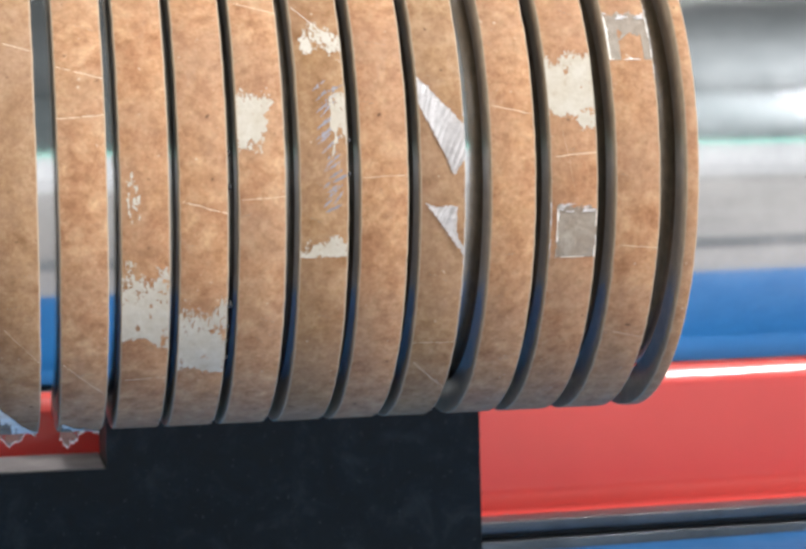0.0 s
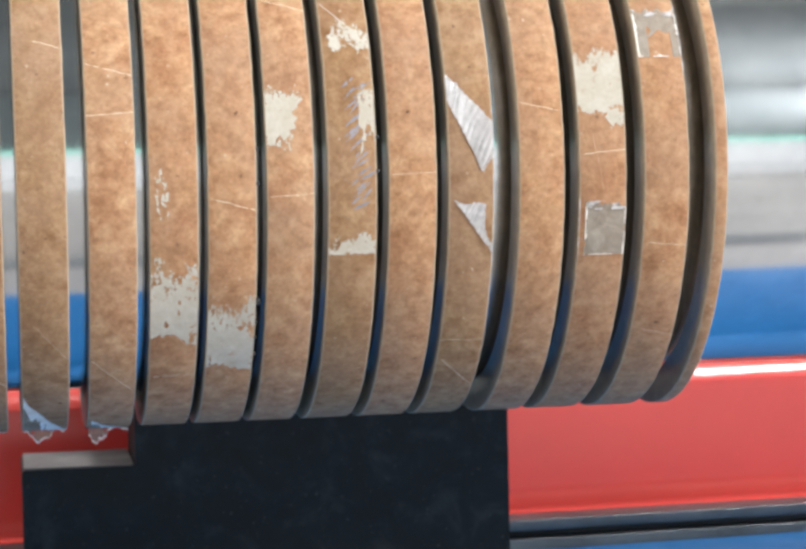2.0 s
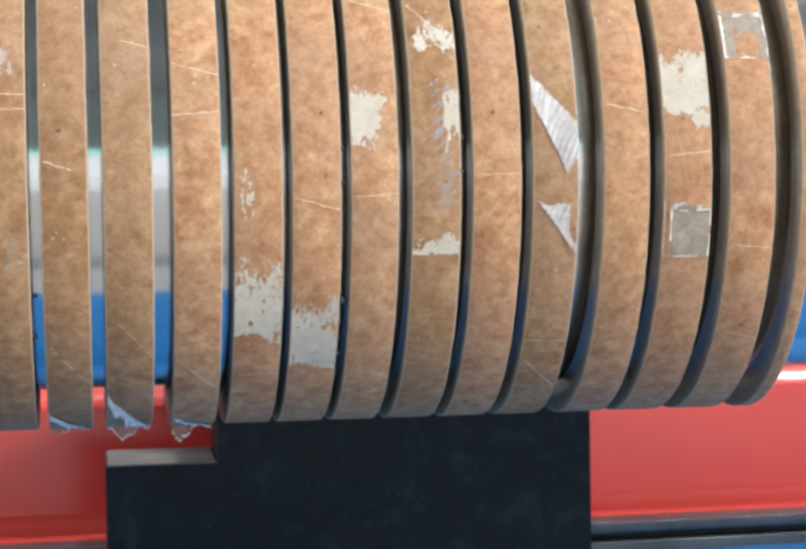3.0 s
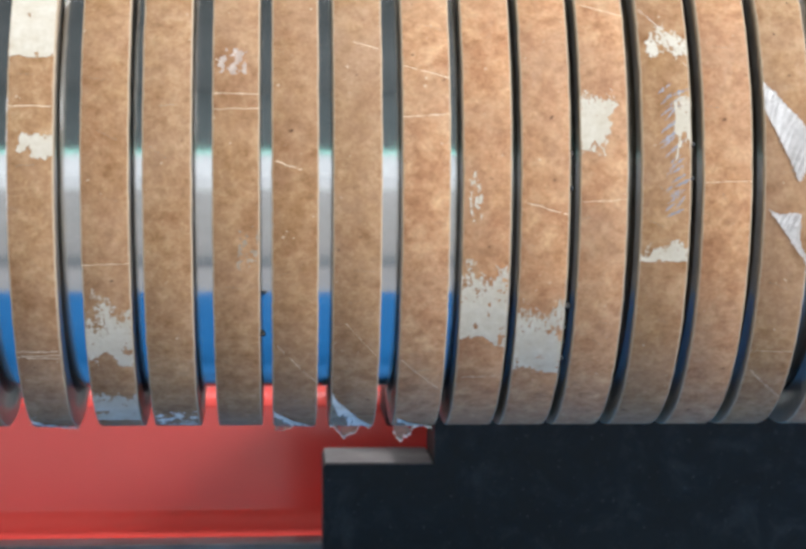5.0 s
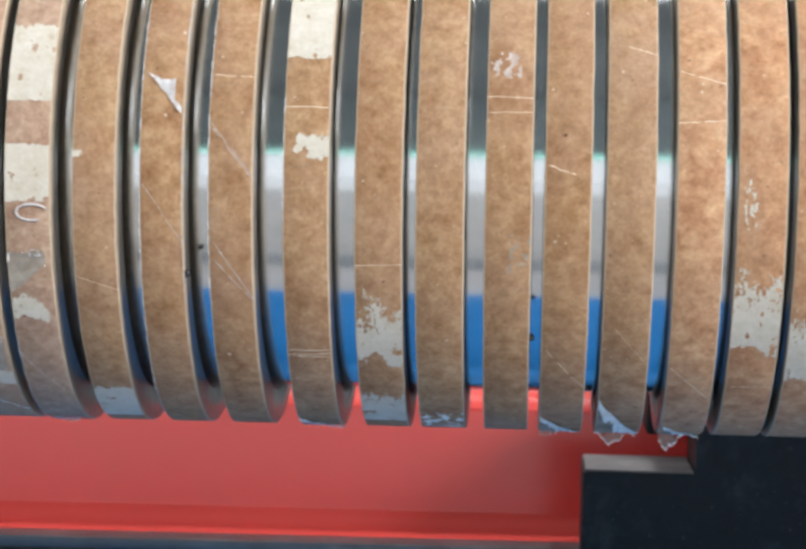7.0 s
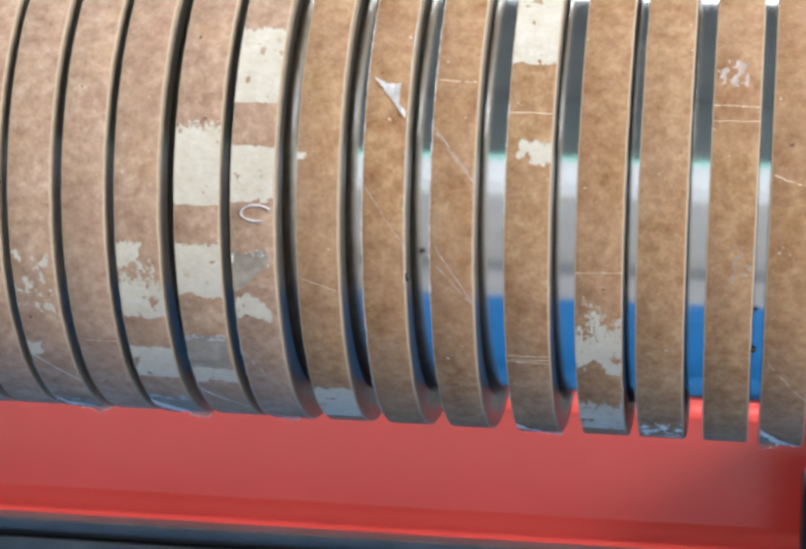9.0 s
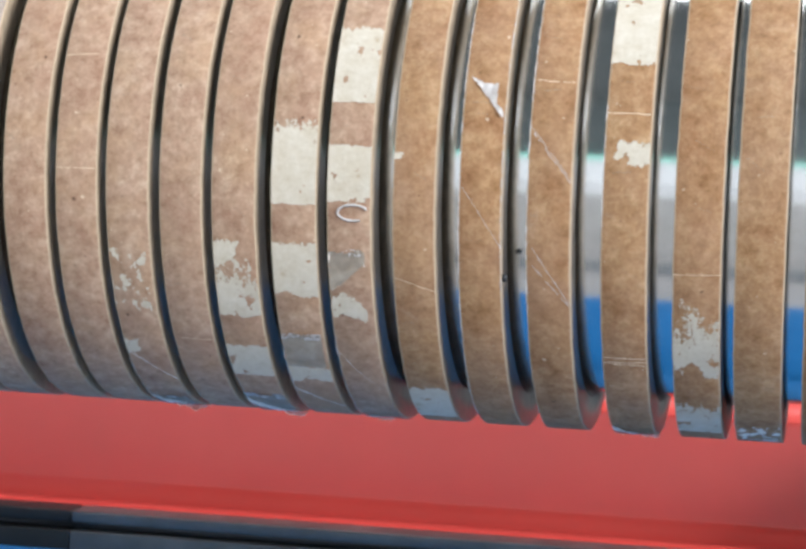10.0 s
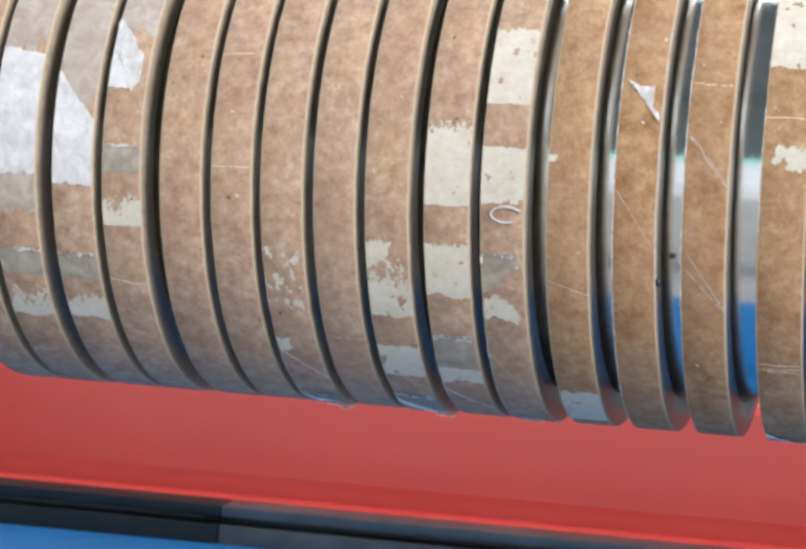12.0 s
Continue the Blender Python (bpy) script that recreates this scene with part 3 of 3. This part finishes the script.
def sheet(i, u0, u1, a0, a1, keep, lift, cell=0.00022):
    """A thin piece that lies on core i, cut out by keep(s, t) with s and t from 0 to 1."""
    a, b = CORES[i]
    w, h = (u1 - u0) * (b - a) * S, radians(a1 - a0) * S
    nx, ny = max(3, int(w / cell)), max(3, int(h / cell))
    bm, made = bmesh.new(), {}

    def vert(p, q):
        if (p, q) not in made:
            s, t = p / nx, q / ny
            js = jt = 0
            if 0 < p < nx:
                js = (random.random() - 0.5) * 0.7 / nx
            if 0 < q < ny:
                jt = (random.random() - 0.5) * 0.7 / ny
            up = lift(s, t) if callable(lift) else lift
            made[p, q] = bm.verts.new(on_core(i, u0 + (u1 - u0) * (s + js), a0 + (a1 - a0) * (t + jt), up))
        return made[p, q]
    for p in range(nx):
        for q in range(ny):
            if keep((p + 0.5) / nx, (q + 0.5) / ny):
                bm.faces.new((vert(p, q), vert(p + 1, q), vert(p + 1, q + 1), vert(p, q + 1)))
    return bm


def clip01(u):
    return min(0.985, max(0.015, u))


def torn(i, u0, u1, a0, a1, rag_up, rag_low, n):
    """Where the brown skin came away: combed out in fibres upwards, lobed below, straight at the cut sides."""
    full0, full1 = u0 < 0.06, u1 > 0.94
    u0, u1 = clip01(u0), clip01(u1)
    ay = (a1 - a0) / 12

    def keep(s, t):
        comb = 0.5 + 0.62 * noise.noise((s * 3.2, t * 1.6 * ay, n * 9.1)) + 0.5 * noise.noise((s * 13, t * 7 * ay, n * 4.1)) + 0.45 * noise.noise((s * 30, t * 20 * ay, n))
        lobe = 0.5 + 0.8 * noise.noise((s * 2.6, t * 2.2 * ay, n * 5.7)) + 0.35 * noise.noise((s * 9, t * 8 * ay, n * 2.9)) + 0.15 * noise.noise((s * 30, t * 25 * ay, n))
        up, low = (1 - t) / rag_up, t / rag_low
        lf = -1 if full0 else 0.16 + 0.30 * noise.fractal((t * 2.2 * ay, n * 4.7, 2.2), 0.7, 2.2, 4)
        rt = -1 if full1 else 0.16 + 0.30 * noise.fractal((t * 2.2 * ay, n * 4.7, 8.2), 0.7, 2.2, 4)
        hole = noise.fractal((s * 3.5, t * 3.5 * ay, n * 3.3), 0.8, 2.1, 5)
        return (up > 1 or comb > 1 - up) and (low > 1 or lobe > 1 - low) and lf < s < 1 - rt and hole > -0.62 and 0.01 < t < 0.99
    bm = sheet(i, u0, u1, a0, a1, keep, 0.00004, 0.00015)
    if len(bm.faces) < 2:
        bm.free()
        return
    part("torn_patch", bm, M_TORN, cores[i], "pale torn paper")
    DAMAGE[i].add("pale torn patches")


def fleck(i, u0, u1, a0, a1, n, mat=None, slant=0.0, lo=0.18, name="torn_fleck"):
    u0, u1 = clip01(u0), clip01(u1)
    k = max(0.6, (a1 - a0) / 14)

    def keep(s, t):
        rim = min(s, 1 - s, t, 1 - t) * 2
        v = noise.fractal((s * 4.5 + slant * t * 6, t * 5 * k * (1.8 if slant else 1), n * 5.9), 0.75, 2.2, 5)
        return v + min(0.25, rim) > lo + 0.25
    bm = sheet(i, u0, u1, a0, a1, keep, 0.00003)
    if len(bm.faces) < 2:
        bm.free()
        return
    part(name, bm, mat or M_FADED, cores[i])
    DAMAGE[i].add("scuff marks")


def tape(i, u0, u1, a0, a1, n):
    u0, u1 = clip01(u0), clip01(u1)

    def keep(s, t):
        up = noise.fractal((s * 6, n * 6.1, 1.3), 0.8, 2.2, 4) * 0.10 + 0.05
        lf = abs(noise.fractal((t * 5, n * 2.7, 2.2), 0.8, 2.2, 3)) * 0.06
        if i == 10 and t < 0.75 * s - 0.08:
            return False
        if i == 29 and t < 0.5 + 0.25 * noise.noise((s * 5, t * 5, 3.1)) and 0.28 < s < 0.8:
            return False
        return 0.01 < t < 1 - up and lf < s < 1

    def lift(s, t):
        curl = max(0, t - 0.82) * 0.0018
        return 0.00006 + curl * (0.5 + abs(noise.noise((s * 9, n * 2.1, 0.2)))) + abs(noise.noise((s * 14, t * 14, n))) * 0.00006
    bm = sheet(i, u0, u1, a0, a1, keep, lift)
    piece = part("tape_piece", bm, M_TAPE, cores[i], "clear adhesive tape")
    bead = sheet(i, u0, u1, a0 + (a1 - a0) * 0.84, a1, lambda s, t: noise.fractal((s * 4, t * 2, n * 4.4), 0.7, 2.2, 5) > 0.2, lambda s, t: 0.00016 + abs(noise.noise((s * 12, t * 4, n))) * 0.0002)
    if len(bead.faces) > 1:
        part("tape_edge", bead, M_FILM, piece, "whitish torn tape edge")
    else:
        bead.free()

    def lip(s, t):
        side = 0.035 + 0.07 * max(0, noise.fractal((t * 5, n * 3.9, 4.1), 0.8, 2.2, 3))
        foot = 0.02 + 0.06 * max(0, noise.fractal((s * 6, n * 2.3, 7.7), 0.8, 2.2, 3))
        gap = i > 9 and noise.noise((s * 3, t * 3, n * 1.9)) > -0.15 and (i != 10 or t > 0.75 * s - 0.06)
        return gap and (s < side or s > 1 - side * 0.7 or t < foot)
    seam = sheet(i, u0, u1, a0, a0 + (a1 - a0) * 0.9, lip, lambda s, t: 0.00014 + abs(noise.noise((s * 15, t * 15, n))) * 0.00012, 0.00016)
    if len(seam.faces) > 1:
        part("tape_rim", seam, M_FOLD, piece, "whitish crinkled tape rim")
    else:
        seam.free()
    DAMAGE[i].add("clear tape")


def film(i, u0, u1, a0, a1, n):
    """A loose scrap of milky film that stands off a little: a broad flap, or a sliver with a tail."""
    u0, u1 = clip01(u0), clip01(u1)
    sliver = n in (2, 4)

    def keep(s, t):
        j = noise.fractal((s * 3, t * 3, n * 3.7), 0.8, 2.2, 4) * 0.05
        if sliver:
            return t > 1.0 - s + j * 0.5 and t < 0.98 - 0.45 * min(s, 0.3) + j and (s < 0.8 + j or t < 1.16 - s)
        return t < 1.0 - 0.5 * s + j * 0.5 and t > 0.72 * (1 - s / 0.75) + j and t > (s - 0.75) * 0.7 + j

    def lift(s, t):
        fold = noise.noise((s * 2.4 + t * 1.4, (s - t) * 7, n * 1.9))
        return 0.00012 + 0.0004 * abs(fold) + 0.0005 * max(0, s - 0.6)
    part("film_scrap", sheet(i, u0, u1, a0, a1, keep, lift), M_FILM, cores[i], "crinkled milky plastic film")
    DAMAGE[i].add("a film scrap")


def wide_film(i, u0, u1, a0, a1, slope, n):
    """A large white sheet of film stuck flat, cut off aslant at its upper end."""
    def keep(s, t):
        j = noise.fractal((s * 3, t * 4, n * 2.7), 0.8, 2.2, 4) * 0.05
        return t < 1.0 - slope * s + j * 0.4 and t > 0.04 + abs(j) * 0.9
    part("film_sheet", sheet(i, u0, u1, a0, a1, keep, lambda s, t: 0.00009 + 0.00009 * abs(noise.noise((s * 5, t * 8, n)))), M_WHITE_FILM, cores[i], "flat white plastic film")
    DAMAGE[i].add("white film")


def haze(i, u0, u1, a0, a1, n):
    def keep(s, t):
        return t > 0.03 + 0.3 * abs(noise.fractal((s * 3, n * 2.1, 0.4), 0.8, 2.2, 4))
    part("hazy_tape", sheet(i, u0, u1, a0, a1, keep, 0.00004), M_HAZE, cores[i], "hazy grey tape")
    DAMAGE[i].add("hazy grey tape")


def hang(i, u0, u1, a0, a1, drop, centre, n):
    """A torn end of tape that hangs off the underside, with a whitish folded edge above."""
    u0, u1 = clip01(u0), clip01(u1)
    nx, ny = 56, 60

    def build(inside):
        bm, made = bmesh.new(), {}

        def at(p, q):
            if (p, q) not in made:
                s, t = p / nx, q / ny
                ang = a1 + (-88 - a1) * min(1, t / 0.6)
                base = Vector(on_core(i, u0 + (u1 - u0) * s, ang, 0.0001 + 0.0003 * abs(noise.noise((s * 4, t * 4, n)))))
                fall = max(0, t - 0.6) / 0.4
                base.z -= fall * drop
                base.y += 0.0010 * noise.noise((s * 3, t * 2, n * 2.3)) * (0.2 + fall)
                made[p, q] = bm.verts.new(base)
            return made[p, q]
        for p in range(nx):
            for q in range(ny):
                if inside((p + 0.5) / nx, (q + 0.5) / ny):
                    bm.faces.new((at(p, q), at(p + 1, q), at(p + 1, q + 1), at(p, q + 1)))
        return bm

    def start(s):
        return 0.42 * s + 0.03 * noise.noise((s * 5, n * 3.3, 0))

    def end(s):
        hump = min(1, max(0, 1.5 - abs(s - centre) / 0.24))
        return 0.63 + 0.30 * hump + 0.13 * noise.fractal((s * 6, n * 8.3, 1), 0.8, 2.2, 4)

    def fold(s):
        return 0.08 + 0.42 * math.exp(-((s - 0.55) / 0.3) ** 2) * abs(noise.fractal((s * 4, n * 1.3, 6), 0.8, 2.2, 3)) * 2
    body = part("hanging_tape", build(lambda s, t: start(s) < t < end(s)), M_HANG, cores[i], "torn clear tape hanging from the underside")
    rim = build(lambda s, t: start(s) < t < start(s) + fold(s) or end(s) - 0.05 < t < end(s))
    bmesh.ops.translate(rim, vec=(0, -0.00008, 0), verts=rim.verts)
    part("folded_edge", rim, M_FOLD, body, "whitish folded film edge")
    DAMAGE[i].add("torn tape underneath")


def ink(i, u0, u1, a0, a1, n):
    """Slanting grey-blue pen strokes rubbed into the board."""
    bm = bmesh.new()
    for k in range(26):
        f = k / 25
        u = u0 + (u1 - u0) * (0.05 + 0.3 * random.random() + (0.25 if f < 0.4 else 0.1))
        ang = a0 + (a1 - a0) * f + random.uniform(-0.4, 0.4)
        run, rise, prev = random.uniform(0.18, 0.42), random.uniform(1.6, 3.2), None
        for q in range(13):
            s = q / 12
            half = 0.42 * math.sin(math.pi * min(1, max(0.04, s))) * (0.5 + abs(noise.noise((s * 7, k * 1.9, n))) * 1.6)
            uu = min(0.98, u + run * s)
            pair = [bm.verts.new(on_core(i, uu, ang + rise * s + d, 0.00003)) for d in (-half, half)]
            if prev and noise.noise((s * 9, k * 3.7, 2.0)) > -0.25:
                bm.faces.new((prev[0], pair[0], pair[1], prev[1]))
            prev = pair
    bmesh.ops.delete(bm, geom=[v for v in bm.verts if not v.link_faces], context="VERTS")
    part("ink_smear", bm, M_INK, cores[i], "grey-blue pen strokes")
    DAMAGE[i].add("grey ink strokes")


def frayed(i, u, a0, a1, n):
    """White chips of film caught along a cut edge."""
    bm = sheet(i, u, u + 0.03, a0, a1, lambda s, t: noise.fractal((s * 2, t * (a1 - a0) * 0.55, n * 3.9), 0.8, 2.3, 4) > 0.05,
               lambda s, t: 0.00008 + 0.0002 * abs(noise.noise((s * 3, t * 60, n))), 0.00016)
    part("frayed_edge", bm, M_FILM, cores[i], "white frayed edge")


def scratch(i, u0, a0, u1, a1, n, fine=1.0):
    u0, u1 = max(0.01, u0), min(0.99, u1)
    bm, prev = bmesh.new(), None
    steps = 26
    wide = (0.13 + 0.15 * random.random()) * fine
    for k in range(steps + 1):
        s = k / steps
        ang = a0 + (a1 - a0) * s + 0.25 * noise.noise((s * 4, n * 2.3, 0))
        half = wide * (0.35 + abs(noise.noise((s * 9, n * 1.7, 3)))) * 0.75
        pair = [bm.verts.new(on_core(i, u0 + (u1 - u0) * s, ang + d, 0.00003)) for d in (-half, half)]
        if prev and noise.noise((s * 12, n * 5.1, 7)) > -0.42:
            bm.faces.new((prev[0], pair[0], pair[1], prev[1]))
        prev = pair
    bmesh.ops.delete(bm, geom=[v for v in bm.verts if not v.link_faces], context="VERTS")
    part("scratch", bm, M_FOLD if abs(a1 - a0) > 8 and i in (6, 9, 10, 24) else M_FILM if abs(a1 - a0) > 8 and i in (12, 13) else M_SCRATCH if fine == 1 else M_FADED, cores[i])
    DAMAGE[i].add("fine scratches")


def crumb(i, side, ang, size, n):
    """A crumb of dark glue on the cut side of a core."""
    a, b = CORES[i]
    bm = bmesh.new()
    bmesh.ops.create_icosphere(bm, subdivisions=2, radius=size)
    for v in bm.verts:
        v.co *= 1 + 0.5 * noise.noise(v.co / size * 1.3 + Vector((n * 3.1, 0, 0)))
    t, r = radians(ang), S - size * 1.2
    bmesh.ops.translate(bm, vec=(side * ((b - a) / 2 * S + size * 0.4), -r * math.cos(t), r * math.sin(t)), verts=bm.verts)
    part("glue_crumb", bm, M_DARK, cores[i], "dark glue crumb")


def squiggle(i, u0, u1, a0, a1, n):
    """A bent bead of dried glue."""
    pts = []
    for k in range(29):
        s = k / 28
        ang = math.pi * (0.15 + 1.5 * s)
        pts.append(on_core(i, (u0 + u1) / 2 + (u1 - u0) * 0.5 * math.cos(ang), (a0 + a1) / 2 + (a1 - a0) * 0.45 * math.sin(ang), 0.0001))
    bm, rings = bmesh.new(), []
    for k, p in enumerate(pts):
        d = (Vector(pts[min(28, k + 1)]) - Vector(pts[max(0, k - 1)])).normalized()
        side = d.cross(Vector((0, -1, 0))).normalized()
        rad = 0.00022 * (0.7 + abs(noise.noise((k * 0.4, 1, n))))
        rings.append([bm.verts.new(Vector(p) + rad * (side * math.cos(c) + Vector((0, -1, 0)) * math.sin(c))) for c in (0, 1.05, 2.1, 3.14, 4.2, 5.24)])
    for p, q in zip(rings, rings[1:]):
        for j in range(6):
            bm.faces.new((p[j], p[(j + 1) % 6], q[(j + 1) % 6], q[j]))
    part("glue_bead", bm, M_FILM, cores[i], "whitish dried glue")
    DAMAGE[i].add("a glue bead")


for i, (a, b) in enumerate(CORES):
    paper_core(i, a, b)
for n, row in enumerate(TORN_EAST + TORN_MID + TORN_WEST):
    torn(*row, n + 1)
for n, row in enumerate(FLECK):
    fleck(*row, n + 50, M_TORN if row[0] in (6, 21) else None)
for n, row in enumerate(INK):
    ink(*row, n + 60)
for n, row in enumerate(SCUFF):
    fleck(*row, n + 70, M_SCUFF, 0.0, 0.0, "pale_scuff")
for n, row in enumerate(TAPE):
    tape(*row, n + 1)
for n, row in enumerate(FILM):
    film(*row, n + 1)
for n, row in enumerate(HANG):
    hang(*row, n + 1)
for n, row in enumerate(HAZE):
    haze(*row, n + 1)
for n, row in enumerate(WIDE):
    wide_film(*row, n + 1)
for n, row in enumerate(FRAYED):
    frayed(*row, n + 1)
for n, row in enumerate(SQUIG):
    squiggle(*row, n + 1)
for n, row in enumerate(SCRATCH_WEST + SCRATCH_MID + SCRATCH_EAST):
    scratch(*row, n + 1)
for n, row in enumerate(((6, 0.0, -47.0, 0.97, -58.0), (9, 0.0, -58.5, 0.97, -69.0), (10, 0.02, -76.0, 0.97, -86.0), (14, 0.02, -68.0, 0.97, -80.0))):
    scratch(*row, n + 120, 2.4)
fleck(16, 0.05, 0.97, -78.0, -64.0, 91, M_FOLD, 0.0, 0.12, "film_fleck")
fleck(1, 0.5, 0.9, 13.5, 18.0, 81, M_BLUE_INK, 0.0, -0.1, "print_mark")
fleck(1, 0.62, 0.72, 3.0, 6.0, 83, M_BLUE_INK, 0.0, -0.2, "print_mark")
marks = random.Random(5)
for i in range(len(CORES) - 1):
    for k in range(3):
        u, ang = marks.uniform(0.05, 0.5), marks.uniform(-60, 35)
        scratch(i, u, ang, u + marks.uniform(0.1, 0.5), ang + marks.uniform(-2.5, 1.0), 200 + 3 * i + k, 0.4)
for n, (i, side, ang, size) in enumerate(CRUMB):
    crumb(i, side, ang, size, n + 1)
for i, ob in enumerate(cores):
    found = sorted(DAMAGE[i])[-1:]
    narrow = CORES[i][1] - CORES[i][0] < 0.1
    tagged(ob, ("narrow " if narrow else "") + "brown kraft paper core on the shaft" + (" with " + " and ".join(found) if found else ""), "paper core", "cut cores on the shaft")
